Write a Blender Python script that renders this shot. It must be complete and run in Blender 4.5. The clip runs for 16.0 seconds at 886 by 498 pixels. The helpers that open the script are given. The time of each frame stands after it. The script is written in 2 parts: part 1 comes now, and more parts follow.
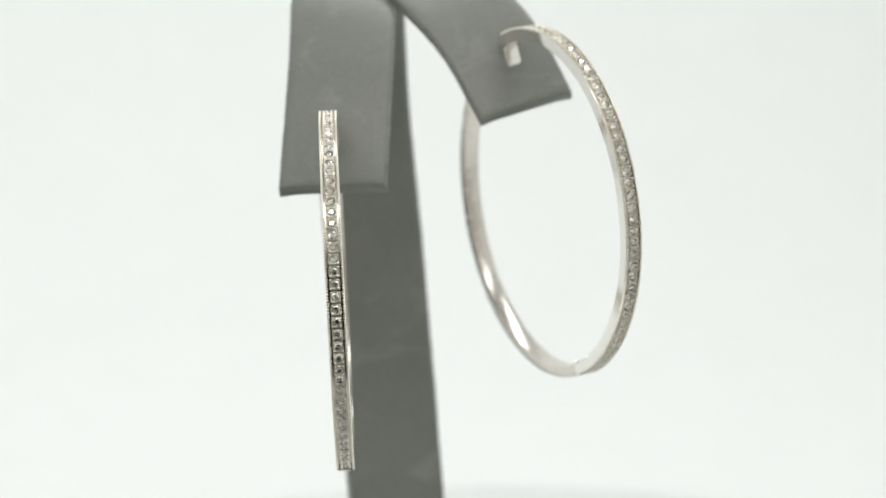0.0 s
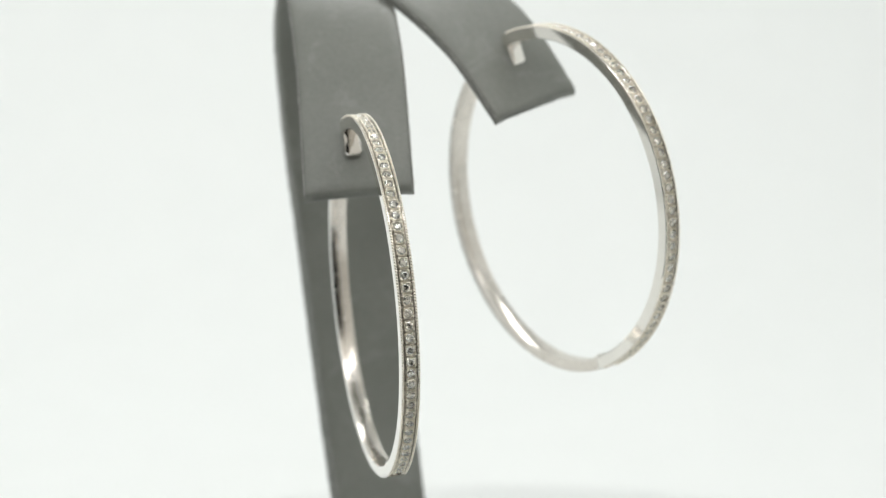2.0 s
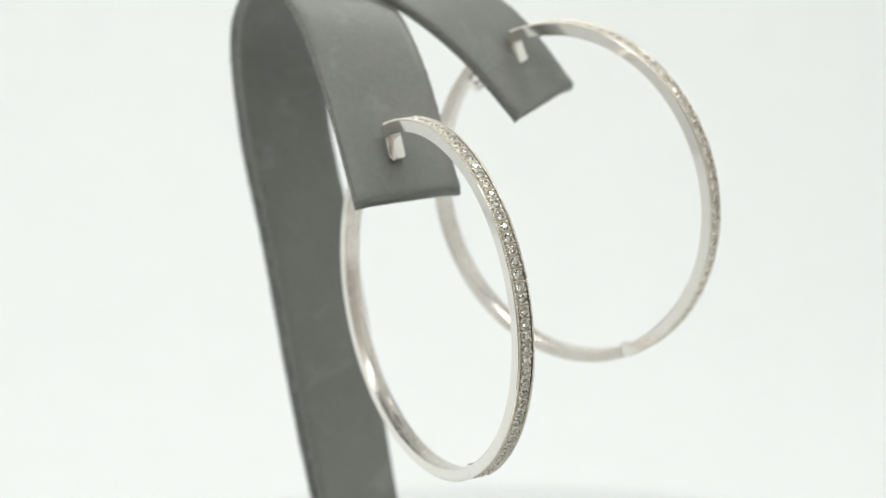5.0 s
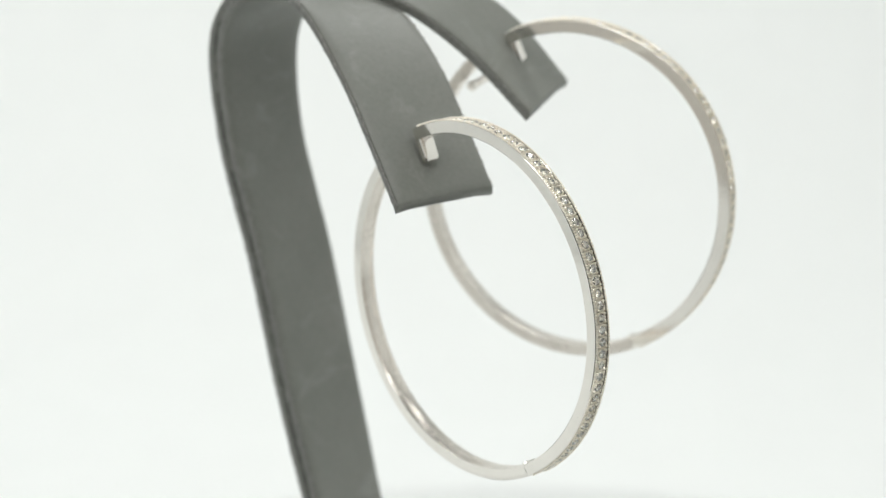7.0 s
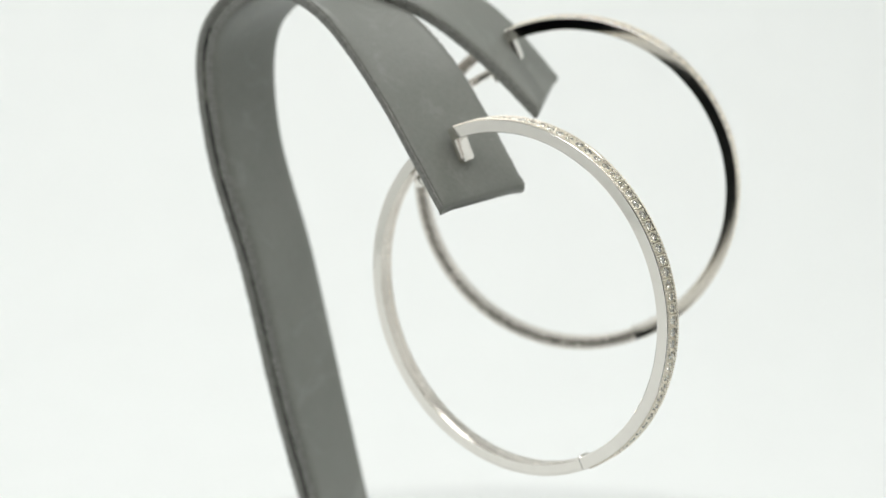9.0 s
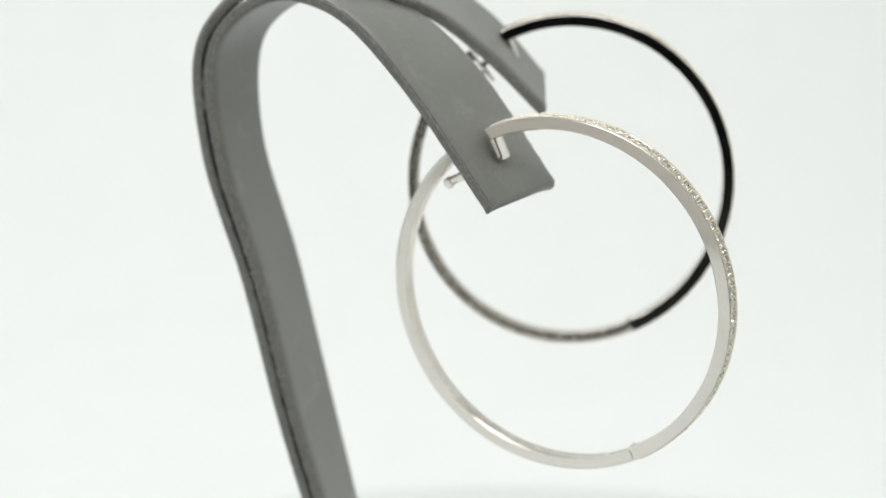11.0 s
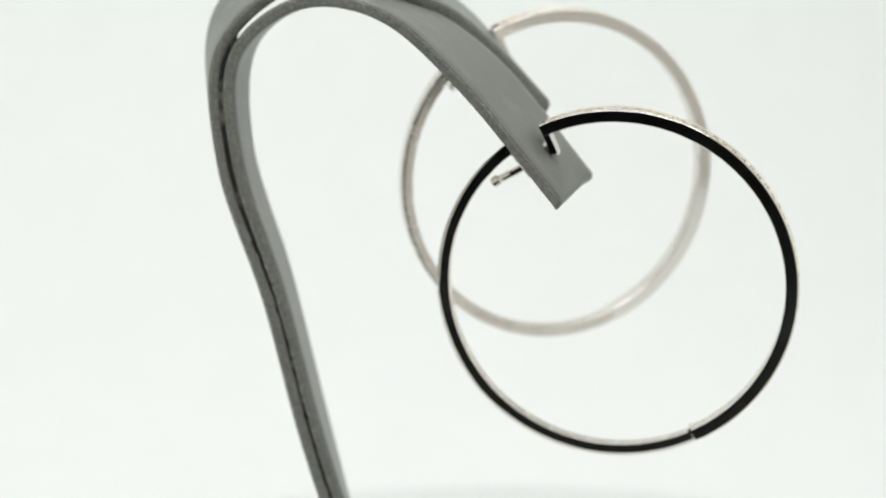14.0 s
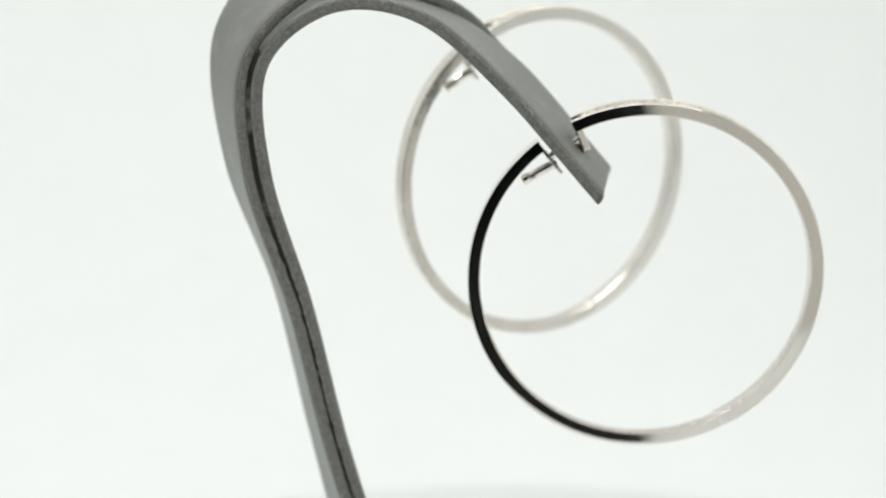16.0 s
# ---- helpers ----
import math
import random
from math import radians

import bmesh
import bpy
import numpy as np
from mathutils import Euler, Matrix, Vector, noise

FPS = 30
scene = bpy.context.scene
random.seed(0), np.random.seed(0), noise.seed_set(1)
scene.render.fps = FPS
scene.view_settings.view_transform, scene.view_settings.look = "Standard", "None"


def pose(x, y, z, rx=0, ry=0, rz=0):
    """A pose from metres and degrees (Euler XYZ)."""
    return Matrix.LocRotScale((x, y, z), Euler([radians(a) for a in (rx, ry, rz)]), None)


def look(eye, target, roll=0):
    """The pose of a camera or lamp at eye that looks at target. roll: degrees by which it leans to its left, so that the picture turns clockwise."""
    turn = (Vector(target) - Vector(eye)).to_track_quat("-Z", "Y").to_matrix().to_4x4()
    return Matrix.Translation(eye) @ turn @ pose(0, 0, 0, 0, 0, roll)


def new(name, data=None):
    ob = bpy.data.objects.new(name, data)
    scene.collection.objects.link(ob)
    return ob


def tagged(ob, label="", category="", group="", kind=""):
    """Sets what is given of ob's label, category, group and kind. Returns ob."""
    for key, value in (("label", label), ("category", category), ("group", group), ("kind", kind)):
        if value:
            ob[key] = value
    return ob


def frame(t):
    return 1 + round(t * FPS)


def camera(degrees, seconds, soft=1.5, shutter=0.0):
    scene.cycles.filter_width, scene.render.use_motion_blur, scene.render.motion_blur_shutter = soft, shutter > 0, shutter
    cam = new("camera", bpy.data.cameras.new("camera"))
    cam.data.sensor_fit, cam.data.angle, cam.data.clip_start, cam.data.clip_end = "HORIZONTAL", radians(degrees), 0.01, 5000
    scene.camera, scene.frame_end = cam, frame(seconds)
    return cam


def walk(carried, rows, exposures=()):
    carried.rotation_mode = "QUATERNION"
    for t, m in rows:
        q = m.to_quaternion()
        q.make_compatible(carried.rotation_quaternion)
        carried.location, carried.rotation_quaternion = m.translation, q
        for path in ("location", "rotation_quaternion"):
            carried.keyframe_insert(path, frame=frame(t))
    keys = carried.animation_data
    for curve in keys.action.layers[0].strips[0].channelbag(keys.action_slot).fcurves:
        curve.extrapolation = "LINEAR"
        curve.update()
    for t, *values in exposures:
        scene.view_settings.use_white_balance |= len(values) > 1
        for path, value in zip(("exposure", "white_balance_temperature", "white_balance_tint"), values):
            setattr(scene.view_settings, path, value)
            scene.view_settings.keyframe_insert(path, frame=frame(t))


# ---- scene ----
# The camera stands still on a tripod before a white photo light box; a turntable carries an earring stand round.
MM = 0.001
LIFT = 100.0      # the turntable's top is z = 0; plan numbers below are in mm, 100 below that
cam = camera(21.147, 16.0, soft=1.3)
EYE = Vector((-3.0 * MM, -273.73 * MM, (31.035 + LIFT) * MM))
TILT = 0.2332
AIM = EYE + Vector((0, math.cos(TILT), -math.sin(TILT)))
STILL = look(EYE, AIM, -1.08)
walk(cam, [(0.0, STILL), (16.0, STILL)])
cam.data.dof.use_dof = True
cam.data.dof.focus_distance = 0.243
cam.data.dof.aperture_fstop = 25.0


# ---- world and light ----
world = bpy.data.worlds.new("dim_room")
scene.world = world
world.use_nodes = True
world.node_tree.nodes["Background"].inputs[0].default_value = (0.9, 0.95, 1.0, 1)
world.node_tree.nodes["Background"].inputs[1].default_value = 0.02
scene.view_settings.exposure = 0.0


def led_lamp(name, x, y, z, sx, sy, watts, turn=0.0, colour=(0.99, 0.985, 0.98)):
    lamp = bpy.data.lights.new(name, "AREA")
    lamp.shape, lamp.size, lamp.size_y = "RECTANGLE", sx, sy
    lamp.energy, lamp.color = watts, colour
    ob = new(name, lamp)
    ob.matrix_world = pose(x, y, z, 0, 0, turn)
    return ob


led_lamp("led_light", -0.03, 0.16, 0.405, 0.48, 0.06, 0.80, -18)
led_lamp("led_light", -0.03, -0.18, 0.405, 0.50, 0.06, 0.50)


# ---- materials ----
def material(name):
    m = bpy.data.materials.new(name)
    m.use_nodes = True
    nt = m.node_tree
    return m, nt, nt.nodes["Principled BSDF"]


def node(nt, kind, **values):
    n = nt.nodes.new(kind)
    for k, v in values.items():
        n.inputs[k].default_value = v
    return n


def noise_of(nt, scale, detail=4.0, rough=0.6):
    co = nt.nodes.new("ShaderNodeTexCoord")
    n = node(nt, "ShaderNodeTexNoise", Scale=scale, Detail=detail, Roughness=rough)
    nt.links.new(co.outputs["Object"], n.inputs["Vector"])
    return n


def ramp(nt, src, a, b, lo=0.3, hi=0.7):
    r = nt.nodes.new("ShaderNodeValToRGB")
    r.color_ramp.elements[0].position, r.color_ramp.elements[1].position = lo, hi
    r.color_ramp.elements[0].color, r.color_ramp.elements[1].color = (*a, 1), (*b, 1)
    nt.links.new(src, r.inputs[0])
    return r


def bump(nt, bsdf, layers):
    last = None
    for src, strength, distance in layers:
        b = node(nt, "ShaderNodeBump", Strength=strength, Distance=distance)
        nt.links.new(src, b.inputs["Height"])
        if last:
            nt.links.new(last.outputs[0], b.inputs["Normal"])
        last = b
    nt.links.new(last.outputs[0], bsdf.inputs["Normal"])


def surface(name, a, b, scale, rough=(0.4, 0.6), metal=0.0, relief=(), fine=None, lo=0.3, hi=0.7, spec=0.5, speckle=0.9):
    """Two scales of colour, roughness that varies, and relief layers of (scale, strength, metres)."""
    m, nt, p = material(name)
    big = noise_of(nt, scale)
    small = noise_of(nt, fine or scale * 9, 3.0)
    r1 = ramp(nt, big.outputs[0], a, b, lo, hi)
    mix = nt.nodes.new("ShaderNodeMix")
    mix.data_type, mix.blend_type = "RGBA", "MULTIPLY"
    mix.inputs[0].default_value = 1.0
    r2 = ramp(nt, small.outputs[0], (speckle, speckle, speckle), (1.0, 1.0, 1.0), 0.35, 0.6)
    nt.links.new(r1.outputs[0], mix.inputs[6])
    nt.links.new(r2.outputs[0], mix.inputs[7])
    nt.links.new(mix.outputs[2], p.inputs["Base Color"])
    rr = node(nt, "ShaderNodeMapRange", **{"To Min": rough[0], "To Max": rough[1], "From Min": 0.3, "From Max": 0.7})
    nt.links.new(small.outputs[0], rr.inputs[0])
    nt.links.new(rr.outputs[0], p.inputs["Roughness"])
    p.inputs["Metallic"].default_value = metal
    p.inputs["Specular IOR Level"].default_value = spec
    if relief:
        bump(nt, p, [(noise_of(nt, s, 3.0).outputs[0], k, d) for s, k, d in relief])
    return m


def scuffed(m, scale, lo, hi, amount):
    """Faint pale scuffs laid over a surface's colour, longer one way than the other."""
    nt = m.node_tree
    p = nt.nodes["Principled BSDF"]
    src = p.inputs["Base Color"].links[0].from_socket
    co = nt.nodes.new("ShaderNodeTexCoord")
    mp = nt.nodes.new("ShaderNodeMapping")
    mp.inputs["Rotation"].default_value = (0.3, 0.5, 0.7)
    mp.inputs["Scale"].default_value = (1.0, 0.45, 1.6)
    n = node(nt, "ShaderNodeTexNoise", Scale=scale, Detail=6.0, Roughness=0.7, Distortion=0.8)
    nt.links.new(co.outputs["Object"], mp.inputs["Vector"])
    nt.links.new(mp.outputs[0], n.inputs["Vector"])
    r = ramp(nt, n.outputs[0], (0, 0, 0), (amount, amount, amount), lo, hi)
    mix = nt.nodes.new("ShaderNodeMix")
    mix.data_type, mix.blend_type = "RGBA", "MIX"
    nt.links.new(r.outputs[0], mix.inputs[0])
    nt.links.new(src, mix.inputs[6])
    mix.inputs[7].default_value = (0.42, 0.43, 0.41, 1)
    nt.links.new(mix.outputs[2], p.inputs["Base Color"])
    return m


LEATHER = scuffed(surface("grey_leatherette", (0.194, 0.204, 0.183), (0.234, 0.241, 0.219), 60, (0.34, 0.48), relief=((150, 0.10, 0.0005), (1700, 0.22, 0.00014)), fine=1900, speckle=0.92), 130, 0.56, 0.74, 0.30)
THREAD = surface("pale_frayed_thread", (0.30, 0.30, 0.28), (0.52, 0.52, 0.49), 900, (0.7, 0.9), fine=3000, spec=0.2)
SEAM = surface("rough_leatherette_edge", (0.215, 0.22, 0.205), (0.30, 0.304, 0.285), 2200, (0.55, 0.8), relief=((2600, 0.8, 0.0003),), fine=3000, lo=0.42, hi=0.62)
GLUE_CRACK = surface("dark_glue_and_crack_shade", (0.012, 0.012, 0.011), (0.17, 0.168, 0.15), 230, (0.5, 0.8), relief=((1500, 0.9, 0.0004),), fine=2500, lo=0.52, hi=0.62)
GOLD = surface("polished_white_gold", (0.845, 0.815, 0.77), (0.865, 0.835, 0.79), 120, (0.035, 0.075), 1.0, relief=((300, 0.02, 0.00005),), fine=900, speckle=0.98)
# darker, warmer than GOLD: brown reflections inside the hoops put into the colour
BRUSHED = surface("brushed_reflection_tinted_gold", (0.70, 0.655, 0.60), (0.80, 0.755, 0.70), 260, (0.17, 0.30), 1.0, relief=((260, 0.10, 0.0002), (900, 0.06, 0.00006)), fine=1600, speckle=0.93)
SETTING = surface("bright_cut_white_gold", (0.87, 0.82, 0.71), (0.94, 0.89, 0.79), 700, (0.24, 0.42), 1.0, relief=((1800, 0.25, 0.00008),), fine=2400)
PAPER = surface("white_sweep_sheet", (0.868, 0.89, 0.88), (0.872, 0.894, 0.884), 3, (0.6, 0.75), fine=60, spec=0.2, speckle=0.99)
FABRIC = surface("white_box_lining", (0.88, 0.90, 0.89), (0.90, 0.915, 0.905), 6, (0.6, 0.8), relief=((1500, 0.2, 0.0002),), fine=300, spec=0.2, speckle=0.98)
ACRYLIC = surface("white_acrylic", (0.79, 0.81, 0.80), (0.81, 0.83, 0.82), 9, (0.3, 0.4), fine=200, spec=0.3, speckle=0.985)
BEIGE_FLAP = surface("beige_reflection_flap", (0.66, 0.635, 0.595), (0.70, 0.675, 0.63), 12, (0.6, 0.8), relief=((700, 0.2, 0.0002),), fine=300, spec=0.2, speckle=0.95)
TABLETOP = surface("dark_table_top", (0.030, 0.033, 0.031), (0.045, 0.048, 0.046), 14, (0.6, 0.8), relief=((600, 0.2, 0.0003),), fine=200, spec=0.2)
BLACK = surface("black_cloth", (0.012, 0.013, 0.012), (0.019, 0.020, 0.019), 8, (0.8, 0.95), relief=((900, 0.3, 0.0004),), fine=300, spec=0.1)


def gem_material():
    m, nt, p = material("clear_brilliant")
    p.inputs["Transmission Weight"].default_value = 1.0
    p.inputs["IOR"].default_value = 2.4
    p.inputs["Roughness"].default_value = 0.0
    info = nt.nodes.new("ShaderNodeObjectInfo")
    # clear stones; dispersion is painted in as random warm and greenish tints
    r = ramp(nt, info.outputs["Random"], (1.0, 0.95, 0.83), (0.99, 1.0, 0.94), 0.0, 1.0)
    nt.links.new(r.outputs[0], p.inputs["Base Color"])
    return m


GEM = gem_material()


# ---- building helpers ----
def finish(name, bm, mat, smooth=True, second=None):
    bmesh.ops.recalc_face_normals(bm, faces=bm.faces)
    me = bpy.data.meshes.new(name)
    bm.to_mesh(me)
    bm.free()
    me.materials.append(mat)
    if second:
        me.materials.append(second)
    if smooth:
        me.shade_smooth()
        me.set_sharp_from_angle(angle=radians(24))
    return me


def part(name, bm, mat, parent=None, label="", smooth=True, second=None):
    ob = new(name, finish(name, bm, mat, smooth, second))
    if parent:
        ob.parent = parent
    if label:
        tagged(ob, label)
    return ob


def thing(name, label, category, group="", kind=""):
    return tagged(new(name), label, category, group, kind)


def box(bm, m, sx, sy, sz, bevel=0.0, segments=2):
    r = bmesh.ops.create_cube(bm, size=1.0, matrix=m @ Matrix.Diagonal((sx, sy, sz, 1)))
    if bevel:
        edges = list({e for v in r["verts"] for e in v.link_edges})
        bmesh.ops.bevel(bm, geom=edges, offset=bevel, segments=segments, affect="EDGES", profile=0.5)


def sweep(bm, rings, closed=False, caps=True):
    """Skin a run of closed rings of points."""
    rows = [[bm.verts.new(p) for p in ring] for ring in rings]
    n = len(rows[0])
    pairs = list(zip(rows, rows[1:])) + ([(rows[-1], rows[0])] if closed else [])
    for a, b in pairs:
        for i in range(n):
            bm.faces.new((a[i], a[(i + 1) % n], b[(i + 1) % n], b[i]))
    if caps and not closed:
        bm.faces.new(rows[0][::-1])
        bm.faces.new(rows[-1])


def tube(bm, a, b, r, sides=12, round_end=True):
    a, b = Vector(a), Vector(b)
    d = (b - a).normalized()
    q = d.to_track_quat("Z", "Y").to_matrix()
    rings = []
    stops = [(0, 0.8), (0.15, 1.0), (1 - 0.15, 1.0), (1, 0.7)] if round_end else [(0, 1), (1, 1)]
    for s, k in stops:
        c = a.lerp(b, s)
        rings.append([c + q @ Vector((math.cos(t) * r * k, math.sin(t) * r * k, 0)) for t in (2 * math.pi * i / sides for i in range(sides))])
    sweep(bm, rings)


def glide(knots, n=12):
    """A smooth curve through rows of numbers."""
    C = np.array(knots, float)
    C = np.vstack([2 * C[0] - C[1], C, 2 * C[-1] - C[-2]])
    t = np.linspace(0, 1, n, endpoint=False)[:, None]
    out = []
    for i in range(1, len(C) - 2):
        a, b, c, e = C[i - 1:i + 3]
        out.append(0.5 * (2 * b + (c - a) * t + (2 * a - 5 * b + 4 * c - e) * t * t + (3 * b - a - 3 * c + e) * t ** 3))
    return np.vstack(out + [C[-2:-1]])


# ---- light box ----
def strip_wall(name, profile, x0, x1, mat, kind_label, thick=0.004):
    """A sheet that follows a profile of (y, z), from x0 to x1, with thickness below it."""
    bm = bmesh.new()
    pts = [Vector((0, y, z)) for y, z in profile]
    low = []
    for i, p in enumerate(pts):
        d = (pts[min(i + 1, len(pts) - 1)] - pts[max(i - 1, 0)]).normalized()
        low.append(p + Vector((0, d.z, -d.y)) * thick)
    loop = pts + low[::-1]
    sweep(bm, [[Vector((x, p.y, p.z)) for p in loop] for x in (x0, x1)])
    return tagged(part(name, bm, mat), kind_label, "backdrop", kind="structure")


FLOOR = -0.012
BACK = 0.36
bend = 0.16
arc = [(BACK - bend + bend * math.sin(a), FLOOR + bend - bend * math.cos(a)) for a in (math.pi / 2 * i / 20 for i in range(21))]
strip_wall("backdrop", [(-0.229, FLOOR)] + arc + [(BACK, 0.42)], -0.30, 0.30, PAPER, "seamless white sweep sheet curving up behind")


def slab(name, x0, x1, y0, y1, z0, z1, mat, label, category):
    bm = bmesh.new()
    box(bm, pose((x0 + x1) / 2, (y0 + y1) / 2, (z0 + z1) / 2), x1 - x0, y1 - y0, z1 - z0)
    return tagged(part(name, bm, mat, smooth=False), label, category, kind="structure")


slab("wall_west", -0.312, -0.302, -0.25, 0.38, FLOOR - 0.01, 0.43, FABRIC, "white reflective side wall of the light box", "wall")
slab("wall_east", 0.302, 0.312, -0.25, 0.38, FLOOR - 0.01, 0.43, FABRIC, "white reflective side wall of the light box", "wall")
slab("ceiling", -0.312, 0.312, -0.25, 0.38, 0.43, 0.44, FABRIC, "white top of the light box", "ceiling")
# unseen front flaps, toned beige for hoop reflections, leave a tall opening for the lens
slab("wall_south", -0.301, -0.134, -0.236, -0.230, FLOOR, 0.43, BEIGE_FLAP, "unseen front flap of the light box, toned beige for reflections", "wall")
slab("wall_south_flap", 0.056, 0.301, -0.236, -0.230, FLOOR, 0.43, BEIGE_FLAP, "unseen front flap of the light box, toned beige for reflections", "wall")
slab("wall_south_lintel", -0.134, 0.056, -0.236, -0.230, 0.24, 0.43, BEIGE_FLAP, "unseen upper front flap of the light box, toned beige for reflections", "wall")
# unseen mat, added and outlined so the hoop faces reflect black
bm = bmesh.new()
outline = [(-0.168, -0.229), (0.056, -0.229), (0.046, -0.176), (0.038, -0.113), (-0.062, -0.113), (-0.085, -0.152), (-0.103, -0.172), (-0.148, -0.198)]
sweep(bm, [[Vector((x, y, FLOOR + z)) for x, y in outline] for z in (0.0005, 0.003)])
tagged(part("unseen_reflection_mat", bm, BLACK, smooth=False), "added black mat, unseen, that the hoops reflect as dark", "mat", kind="structure")
# dark room behind the camera
slab("wall_room", -1.5, 1.5, -1.51, -1.5, -0.9, 1.6, BLACK, "dark wall of the room behind the camera", "wall")
slab("floor", -1.5, 1.5, -1.5, 0.6, -0.05, FLOOR - 0.0105, TABLETOP, "dark table top under the light box", "table top")



# ---- turntable ----
def turntable():
    top = thing("turntable", "round white acrylic turntable under the earring stand", "turntable")
    bm = bmesh.new()
    prof = [(0.0, 0.0), (0.1050, 0.0), (0.1062, -0.0004), (0.1065, -0.0012), (0.1065, -0.0058), (0.1057, -0.007), (0.0, -0.007)]
    n = 128
    cols = [[bm.verts.new((r * math.cos(2 * math.pi * i / n), r * math.sin(2 * math.pi * i / n), z)) for i in range(n)] for r, z in prof[1:-1]]
    for a, b in zip(cols, cols[1:]):
        for i in range(n):
            bm.faces.new((a[i], a[(i + 1) % n], b[(i + 1) % n], b[i]))
    bm.faces.new(cols[0])
    bm.faces.new(cols[-1][::-1])
    part("plate", bm, ACRYLIC, top)
    bm = bmesh.new()
    bmesh.ops.create_cone(bm, cap_ends=True, segments=64, radius1=0.075, radius2=0.075, depth=0.005, matrix=pose(0, 0, -0.0095))
    part("base", bm, ACRYLIC, top)
    return top


# ---- earring stand ----
# knots: x, y, z in mm, then the heading and lift of the strip's width, in radians
NEAR = [(-7.2, 4.95, -100.0, 0.34, -0.02), (-8.1, 8.0, -87.0, 0.34, -0.02), (-9.3, 12.03, -69.93, 0.32, -0.02), (-10.51, 16.11, -52.63, 0.24, 0.01), (-11.69, 19.49, -36.08, 0.22, 0.0),
        (-12.91, 23.35, -20.94, 0.20, 0.02), (-13.35, 22.79, -8.72, 0.10, 0.03), (-13.45, 14.62, -2.65, -0.02, -0.02),
        (-14.02, 4.80, -3.78, -0.07, -0.05), (-14.23, -4.60, -10.90, -0.15, 0.05), (-15.12, -15.09, -23.32, -0.13, 0.06)]
FAR = [(-7.53, 6.33, -100.0, 0.34, -0.02), (-8.43, 9.38, -87.3, 0.34, -0.02), (-9.63, 13.41, -70.23, 0.32, -0.02), (-10.84, 17.49, -52.93, 0.24, 0.01), (-12.02, 20.87, -36.38, 0.22, 0.0),
       (-13.10, 25.60, -20.62, 0.28, -0.01), (-13.41, 25.35, -6.45, 0.37, 0.105), (-10.21, 15.6, 1.45, 0.48, 0.23),
       (-3.98, 4.89, -2.57, 0.58, 0.23), (2.31, -1.19, -8.43, 0.50, 0.26), (6.76, -6.53, -15.99, 0.48, 0.16)]


def strip_frames(knots, n=14):
    c = glide(knots, n)
    run = np.gradient(c[:, :3], axis=0)
    frames = []
    for row, d in zip(c, run):
        az, el = row[3], row[4]
        d = Vector(d).normalized()
        b = Vector((math.cos(az) * math.cos(el), math.sin(az) * math.cos(el), math.sin(el)))
        b = (b - d * b.dot(d) * 0.5).normalized()
        nrm = d.cross(b).normalized()
        frames.append((Vector((row[0], row[1], row[2] + LIFT)) * MM, b, nrm, d))
    return frames


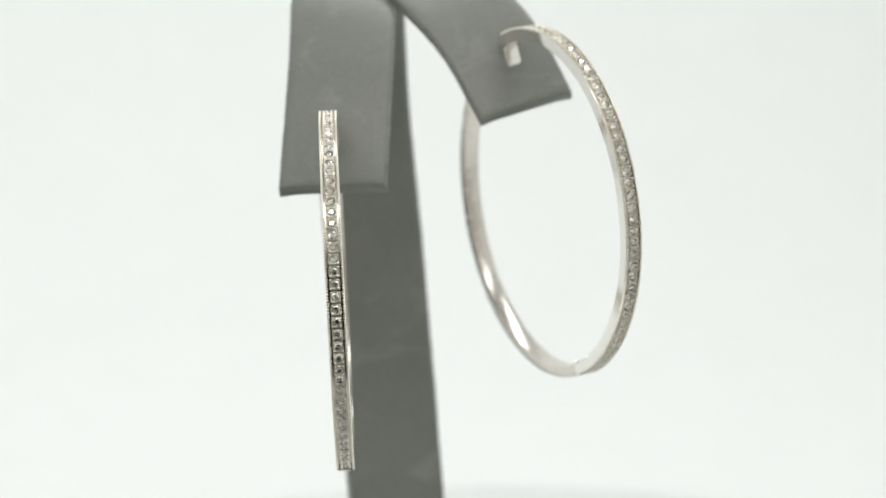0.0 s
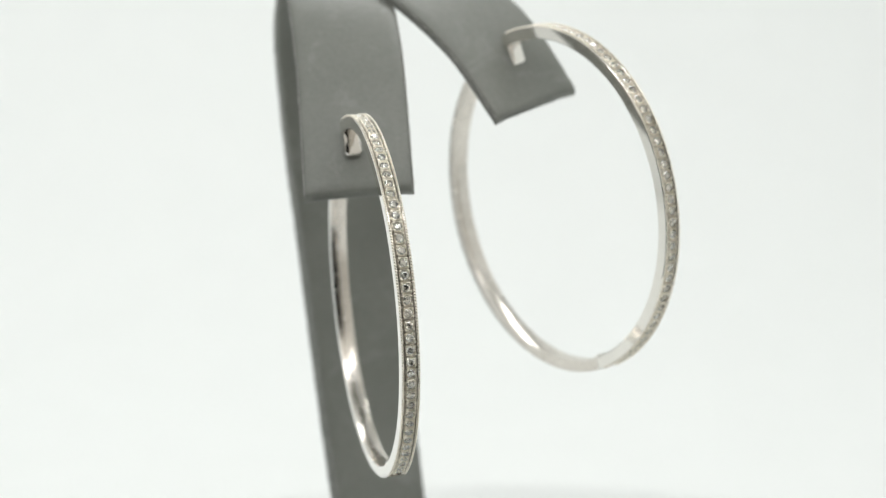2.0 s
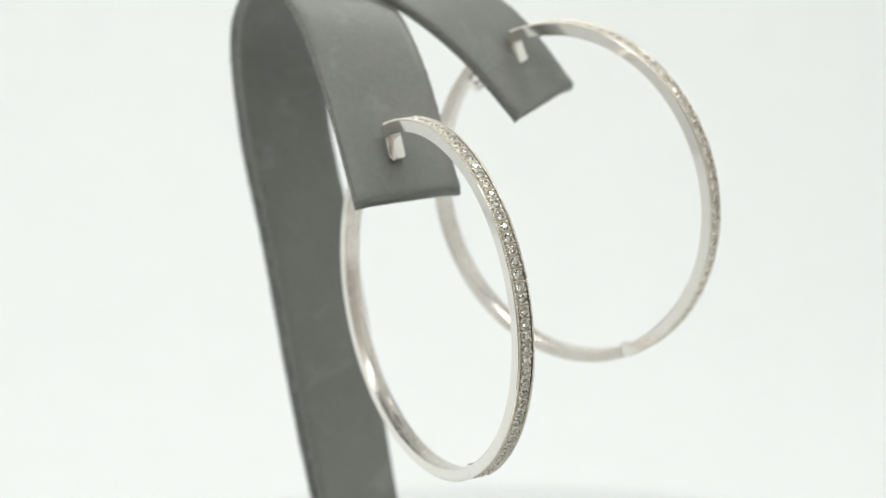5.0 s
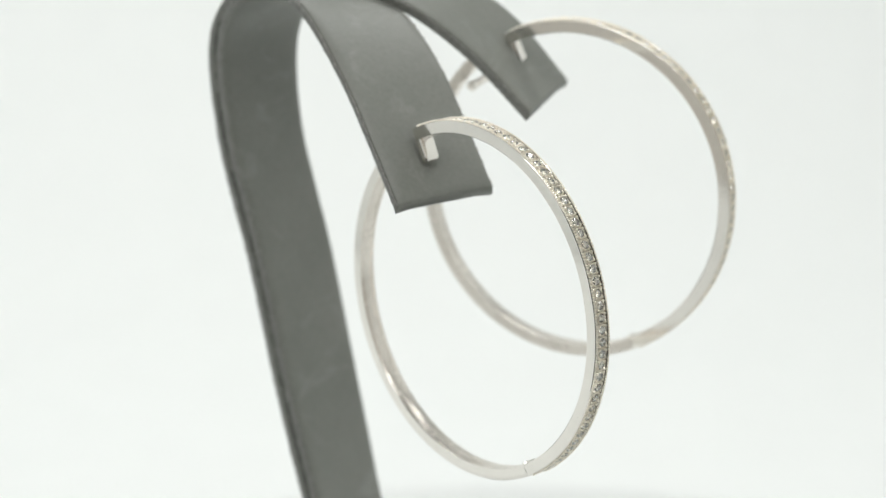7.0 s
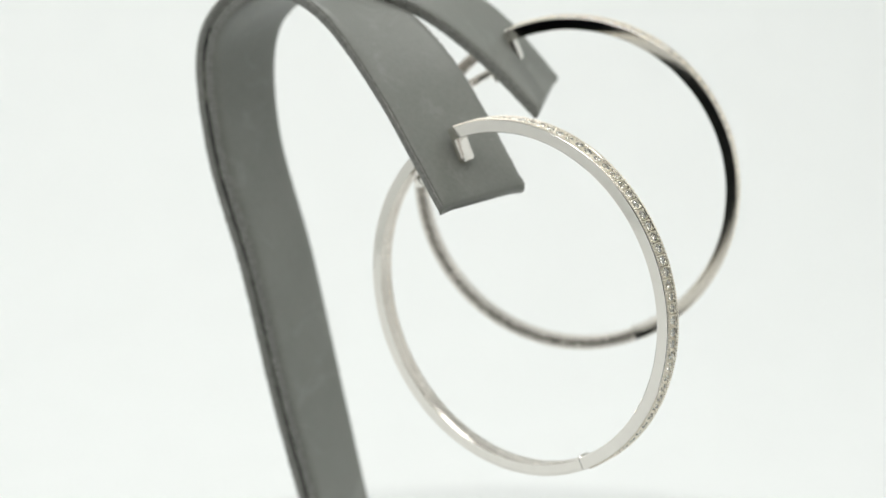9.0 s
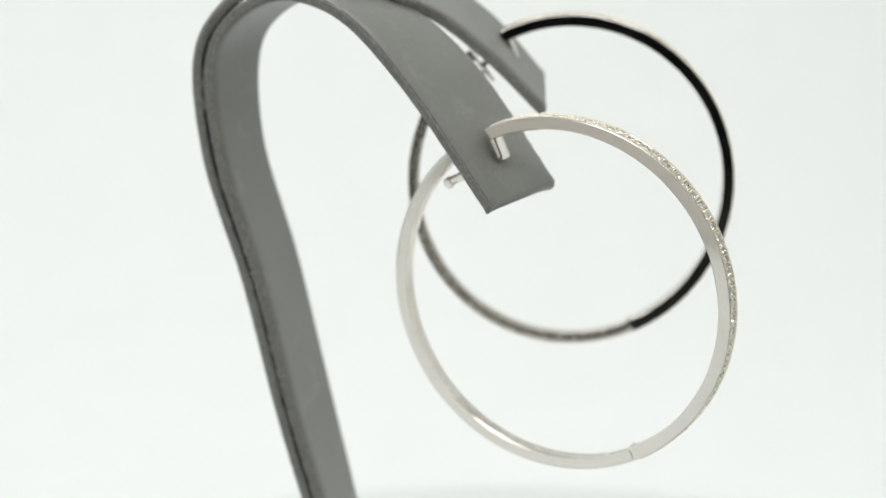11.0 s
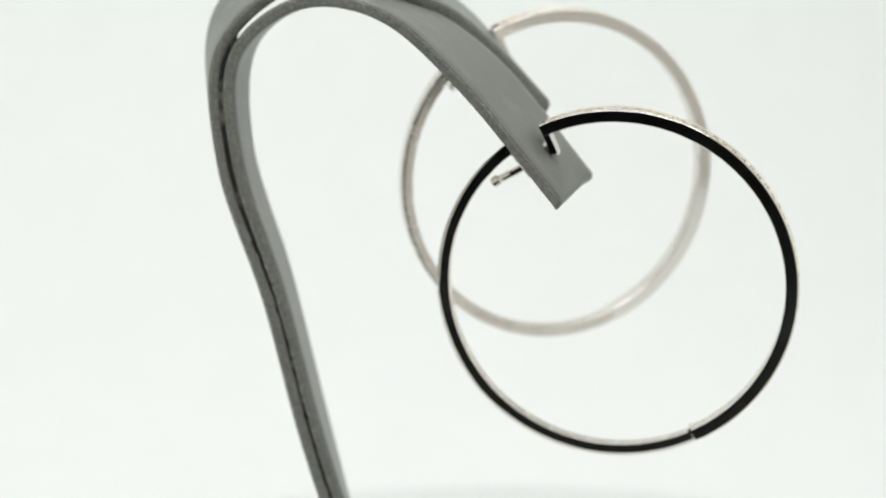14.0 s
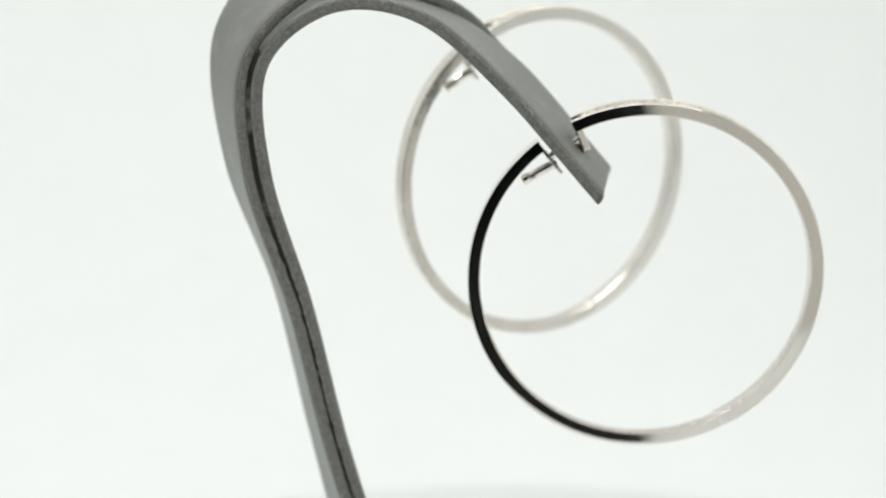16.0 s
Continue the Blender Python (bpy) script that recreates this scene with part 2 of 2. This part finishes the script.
def strip(name, knots, wide, thick, parent, label, seed):
    frames = strip_frames(knots)
    rng = random.Random(seed)
    h, t = wide / 2 * MM, thick / 2 * MM
    e = 0.38 * MM
    # the wrap: flat faces with softly folded edges and a faint ridge near each edge
    half = [(-h, -t + e), (-h + e * 0.3, -t + e * 0.3), (-h + e, -t), (-h + 3.2 * e, -t - 0.03 * MM), (-h + 5 * e, -t + 0.02 * MM), (0, -t - 0.05 * MM),
            (h - 5 * e, -t + 0.02 * MM), (h - 3.2 * e, -t - 0.03 * MM), (h - e, -t), (h - e * 0.3, -t + e * 0.3), (h, -t + e)]
    prof = half + [(x, -y) for x, y in half[::-1]]
    bm = bmesh.new()
    rings = []
    for k, (c, b, nrm, d) in enumerate(frames[:-1]):
        w = 1 + 0.006 * noise.noise(Vector((k * 0.35, seed, 0)))
        rings.append([c + b * (x * w) + nrm * y for x, y in prof])
    # folded tip
    c, b, nrm, d = frames[-1]
    under = -1 if nrm.z > 0 else 1
    for far_on, drop, k in ((-0.40, 0.0, 1.0), (-0.16, 0.06, 0.94), (0.02, 0.16, 0.78), (0.12, 0.32, 0.50)):
        rings.append([c + d * (far_on + 0.55 * (far_on + 0.4) * (abs(x) / h) ** 6) * MM + b * x * (1 + 0.02 * (far_on + 0.4)) + nrm * (y * k + under * drop * MM) for x, y in prof])
    sweep(bm, rings)
    body = part(name, bm, LEATHER, parent, label)
    fold = 1 if frames[len(frames) // 2][2].y > 0 else -1
    for side in (-1, 1):
        bm = bmesh.new()
        rings = []
        for k in range((len(frames) - 1) * 4 + 1):
            i, f = divmod(k, 4)
            j = min(i + 1, len(frames) - 1)
            c = frames[i][0].lerp(frames[j][0], f / 4)
            b = frames[i][1].lerp(frames[j][1], f / 4)
            nrm = frames[i][2].lerp(frames[j][2], f / 4)
            r = (0.22 + 0.06 * rng.random()) * MM
            o = c + b * side * (h - 0.10 * MM + 0.05 * MM * rng.random()) + nrm * (t * 0.15 * (rng.random() - 0.5))
            rings.append([o + b * r * 0.7 * rng.uniform(0.85, 1.15) * math.cos(a) + nrm * r * (2.0 + 0.5 * noise.noise(Vector((k * 0.21, side, seed)))) * math.sin(a) for a in (math.pi / 4 * q for q in range(8))])
        sweep(bm, rings)
        part("edge_seam", bm, SEAM, body, "rough cut edge seam")
        # a thin frayed line where the covering is folded round the edge
        bm = bmesh.new()
        rings = []
        for k in range((len(frames) - 1) * 5 + 1):
            i, f = divmod(k, 5)
            j = min(i + 1, len(frames) - 1)
            c = frames[i][0].lerp(frames[j][0], f / 5)
            b = frames[i][1].lerp(frames[j][1], f / 5)
            nrm = frames[i][2].lerp(frames[j][2], f / 5)
            r = (0.02 + 0.09 * rng.random() ** 2) * MM
            o = c + b * side * (h + 0.02 * MM + 0.05 * MM * rng.random()) + nrm * (fold * t * 0.62 + 0.20 * MM * (rng.random() - 0.5))
            rings.append([o + b * r * math.cos(a) + nrm * r * math.sin(a) for a in (math.pi / 2 * q for q in range(4))])
        sweep(bm, rings)
        part("frayed_edge", bm, THREAD, body, "pale frayed line along the edge")
    return body


def earring_stand():
    stand = thing("earring_stand", "grey leatherette earring stand with two curved arms on the turntable", "jewelry stand")
    strip("front_strip", NEAR, 12.0, 1.45, stand, "grey leatherette strip arching down to a square tip", 3)
    strip("rear_strip", FAR, 12.0, 1.45, stand, "grey leatherette strip bent aside to a square tip", 8)
    # a spare needle hole below the tab
    c, b, nrm, d = strip_frames(NEAR)[-4]
    up = nrm if nrm.z > 0 else -nrm
    bm = bmesh.new()
    ring = [[c + b * (-0.6 + 0.26 * k * math.cos(a)) * MM + d * 0.30 * k * math.sin(a) * MM + up * lift * MM for a in (math.pi / 5 * q for q in range(10))] for k, lift in ((1.25, 0.72), (1.0, 0.79), (0.55, 0.74))]
    sweep(bm, ring)
    part("needle_hole", bm, SEAM, stand, "small needle dent in the strip")
    # glue between the two strips of the post; its dark colour also paints the crack's shade
    bm = bmesh.new()
    a, b = strip_frames(NEAR), strip_frames(FAR)
    rings = []
    for k in range(0, 86):
        (c0, b0, n0, d0), (c1, b1, n1, d1) = a[k], b[k]
        c, w = (c0 + c1) / 2, (5.93 + 0.08 * noise.noise(Vector((k * 0.9, 7, 0)))) * MM
        bb = (b0 + b1).normalized()
        q = (0.38 + 0.05 * noise.noise(Vector((k * 0.8, 2, 0)))) * MM
        rings.append([c + bb * x * w + n0 * y * q for x, y in ((-1, -1), (1, -1), (1, 1), (-1, 1))])
    sweep(bm, rings)
    part("glue_and_crack", bm, GLUE_CRACK, stand, "dark uneven line of glue and crack shade")
    return stand


# ---- hoop earrings ----
R = 20.0


def brilliant(radius):
    """A round brilliant: table, crown, girdle, pavilion."""
    bm = bmesh.new()
    def ring(r, z, n, turn=0.0):
        return [bm.verts.new((r * math.cos(2 * math.pi * (i + turn) / n), r * math.sin(2 * math.pi * (i + turn) / n), z)) for i in range(n)]
    table = ring(radius * 0.56, radius * 0.30, 8)
    star = ring(radius * 0.80, radius * 0.17, 8, 0.5)
    girdle = ring(radius, 0.0, 8)
    tip = bm.verts.new((0, 0, -radius * 0.86))
    bm.faces.new(table)
    for i in range(8):
        j = (i + 1) % 8
        bm.faces.new((table[i], star[i], table[j]))
        bm.faces.new((star[i], girdle[j], table[j]))
        bm.faces.new((table[i], girdle[i], star[i]))
        bm.faces.new((star[i], girdle[i], girdle[j]))
        bm.faces.new((girdle[i], tip, girdle[j]))
    return finish("gem", bm, GEM, False)


GEM_MESH = brilliant(0.47 * MM)


def ball(bm, c, axes, r, lift):
    """A small worked bead: a squat six-sided dome."""
    u, v, w = axes
    low = [bm.verts.new(c + (u * math.cos(a) + v * math.sin(a)) * r) for a in (math.pi / 3 * i for i in range(6))]
    mid = [bm.verts.new(c + (u * math.cos(a) + v * math.sin(a)) * r * 0.72 + w * lift * 0.7) for a in (math.pi / 3 * i for i in range(6))]
    top = bm.verts.new(c + w * lift)
    for i in range(6):
        j = (i + 1) % 6
        bm.faces.new((low[i], low[j], mid[j], mid[i]))
        bm.faces.new((mid[i], mid[j], top))


def setting_cell(seed):
    """A square plate with a round bright-cut seat for one gem and a worked bead in each corner."""
    rng = random.Random(seed)
    bm = bmesh.new()
    n, sx, sy = 24, 0.605, 0.595
    def rim(scale, z):
        out = []
        for i in range(n):
            a = 2 * math.pi * (i + 0.5) / n
            c, v = math.cos(a), math.sin(a)
            k = scale / max(abs(c), abs(v))
            out.append((sx * k * c, sy * k * v, z))
        return out
    def circle(r, z, cut):
        return [((r + cut * rng.uniform(-1, 1)) * math.cos(2 * math.pi * (i + 0.5) / n), (r + cut * rng.uniform(-1, 1)) * math.sin(2 * math.pi * (i + 0.5) / n),
                 z + cut * (1.6 if i % 3 == 0 else -0.8) + cut * rng.uniform(-0.6, 0.6)) for i in range(n)]
    rings = [rim(1.0, -0.50), rim(1.0, -0.06), rim(0.94, -0.005), circle(0.53, 0.03, 0.035), circle(0.47, -0.05, 0.02), circle(0.40, -0.30, 0.0), circle(0.10, -0.46, 0.0)]
    sweep(bm, [[Vector(p) * MM for p in ring] for ring in rings])
    for x in (-1, 1):
        for y in (-1, 1):
            ball(bm, Vector((x * rng.uniform(0.40, 0.45), y * rng.uniform(0.39, 0.44), 0.0)) * MM, (Vector((1, 0, 0)), Vector((0, 1, 0)), Vector((0, 0, 1))), rng.uniform(0.15, 0.20) * MM, rng.uniform(0.14, 0.20) * MM)
    return finish("setting_plate", bm, SETTING, False)


CELL_MESHES = [setting_cell(q) for q in range(7)]


def hoop_earring(label, centre, az, el, oval, start, seam, back, satin_back=False):
    """A hinged hoop: a gem-set front half, a plain back half, a front tab, a catch and a pin. Angles run from the back over the top to the front."""
    ear = thing("hoop_earring", label, "earring", "pair of hoop earrings")
    C = Vector((centre[0], centre[1], centre[2] + LIFT)) * MM
    N = Vector((math.cos(az) * math.cos(el), math.sin(az) * math.cos(el), math.sin(el)))
    U = Vector((-math.sin(az), math.cos(az), 0))
    V = N.cross(U)

    def at(deg, r, x=0.0):
        a = radians(deg)
        return C + (U * (oval[0] * math.cos(a)) + V * (oval[1] * math.sin(a))) * (r * MM) + N * (x * MM)

    def axes(deg):
        a = radians(deg)
        return U * -math.sin(a) + V * math.cos(a), N, U * math.cos(a) + V * math.sin(a)

    def band(a0, a1, prof, steps, inner):
        bm = bmesh.new()
        sweep(bm, [[at(a0 + (a1 - a0) * k / steps, r, x) for x, r in prof] for k in range(steps + 1)])
        for k, f in enumerate(list(bm.faces)[:-2]):
            f.material_index = 1 if k % len(prof) in inner else 0
        return bm

    w = 0.99
    front = [(-w, R - 0.10), (-w + 0.05, R - 0.03), (-w + 0.10, R), (-0.74, R), (-0.71, R - 0.03), (-0.69, R - 0.56), (0.69, R - 0.56), (0.71, R - 0.03), (0.74, R), (w - 0.10, R), (w - 0.05, R - 0.03), (w, R - 0.10),
             (w, R - 1.33), (w - 0.05, R - 1.40), (w - 0.14, R - 1.44), (-w + 0.14, R - 1.44), (-w + 0.05, R - 1.40), (-w, R - 1.33)]
    half = part("front_half", band(start, seam, front, 120, (4, 5, 6, 14)), GOLD, ear, "gem-set white gold front half", second=BRUSHED)
    wb = 0.95
    dome = [(x, R - 1.28 - 0.14 * (1 - (x / wb) ** 2)) for x in (wb * (1 - q / 6) for q in range(13))]
    # a satin back takes BRUSHED, and its flat side starts further in
    flat = R - 0.52 if satin_back else R - 0.38
    plain = [(-wb, flat), (-wb, R - 0.36), (-wb + 0.06, R - 0.06), (-wb + 0.11, R - 0.01), (0, R), (wb - 0.11, R - 0.01), (wb - 0.06, R - 0.06), (wb, R - 0.36), (wb, flat)] + dome
    part("back_half", band(seam + 0.35, 360 + back, plain, 120, range(9, 21)), BRUSHED if satin_back else GOLD, ear, "plain satin white gold back half" if satin_back else "plain polished white gold back half", second=BRUSHED)
    # hinge knuckle
    bm = bmesh.new()
    tube(bm, at(seam + 0.2, R - 1.25, -0.9), at(seam + 0.2, R - 1.25, 0.9), 0.42 * MM)
    part("hinge", bm, GOLD, ear)
    # gems, with cross bars and corner beads between them
    first, last = start + 5.0, seam - 5.5
    count = round((last - first) / math.degrees(1.262 / R))
    for k in range(count):
        a = first + (last - first) * k / (count - 1)
        t, n, o = axes(a)
        q = Matrix((t, n, o)).transposed().to_4x4()
        cell = new("setting_plate", CELL_MESHES[k % len(CELL_MESHES)])
        cell.parent = half
        cell.matrix_basis = Matrix.Translation(at(a, R - 0.04)) @ q @ pose(0, 0, 0, random.uniform(-2, 2), random.uniform(-2, 2), random.choice((0, 180)))
        g = new("gem", GEM_MESH)
        g.parent = half
        wob = pose(0, 0, 0, random.uniform(-8, 8), random.uniform(-8, 8), random.uniform(0, 45))
        g.matrix_basis = Matrix.Translation(at(a, R - 0.06)) @ q @ wob
    mill = bmesh.new()
    n = round(math.radians(seam - start - 4) * R / 0.31)
    for x in (-0.85, 0.85):
        for k in range(n):
            a = start + 2 + (seam - start - 4) * (k + 0.5) / n
            ball(mill, at(a, R - 0.02, x), axes(a), 0.142 * MM, 0.17 * MM)
    tagged(part("milgrain", mill, SETTING, half, "beaded milgrain edges"), kind="stuff")

    # front tab against the strip
    def plate(a, r0, r1, x0, x1, thick, name, lab):
        t, nn, o = axes(a)
        bm = bmesh.new()
        mid = at(a, (r0 + r1) / 2, (x0 + x1) / 2)
        box(bm, Matrix.Translation(mid) @ Matrix((t, nn, o)).transposed().to_4x4(), thick * MM, (x1 - x0) * MM, (r1 - r0) * MM, 0.22 * MM, 3)
        return part(name, bm, GOLD, ear, lab)

    t, nn, o = axes(start + 0.8)
    bm = bmesh.new()
    c = at(start + 0.8, R - 4.05, 0.06)
    arcs = [(0.95, 3.85), (0.95, 0.6)] + [(0.45 + 0.5 * math.cos(a), 0.45 - 0.45 * math.sin(a)) for a in (math.pi / 10 * q for q in range(6))]
    outline = arcs + [(-x, y) for x, y in arcs[::-1]]
    sweep(bm, [[c + t * z * MM + nn * (x * k * MM) + o * ((1.9 + (y - 1.9) * k) * MM) for x, y in outline] for z, k in ((-0.42, 1.0), (0.20, 1.0), (0.33, 0.94), (0.40, 0.80), (0.44, 0.50), (0.45, 0.15))])
    part("front_tab", bm, GOLD, ear, "rounded polished snap tab")
    plate(360 + back - 0.6, R - 4.7, R - 1.0, -0.55, 0.55, 0.40, "catch", "small polished catch plate")
    bm = bmesh.new()
    tube(bm, at(40.6, R - 2.35), at(back + 0.5, R - 3.4), 0.50 * MM)
    tube(bm, at(39.6, R - 2.30), at(42.6, R - 2.52), 0.62 * MM)
    part("pin", bm, GOLD, ear, "short polished pin")
    bm = bmesh.new()
    tube(bm, at(back - 1.0, R - 2.4), at(start + 1.0, R - 2.4), 0.40 * MM, round_end=False)
    part("post", bm, GOLD, ear, "straight ear post through the strip")
    return ear


TABLE = turntable()
STAND = earring_stand()
HOOP_A = hoop_earring("white gold hoop earring with clear gems on the straight arm", (-14.78, -19.73, -33.891), 0.042, 0.024, (1.0, 0.9923), 65.5, 243.4, 53.0)
HOOP_B = hoop_earring("white gold hoop earring with clear gems on the angled arm", (8.795, -9.19, -26.623), 0.466, 0.0362, (0.9671, 1.0057), 65.5, 247.4, 53.0, satin_back=True)


# ---- what moves ----
def motions():
    rows = []
    for k in range(33):
        t = k * 0.5
        s = t / 16
        rows.append((t, pose(0, 0, 0, 0, 0, 5.6062 * t + 0.4249 * s * (s - 1) * 16)))
    for ob in (TABLE, STAND, HOOP_A, HOOP_B):
        walk(ob, rows)


motions()
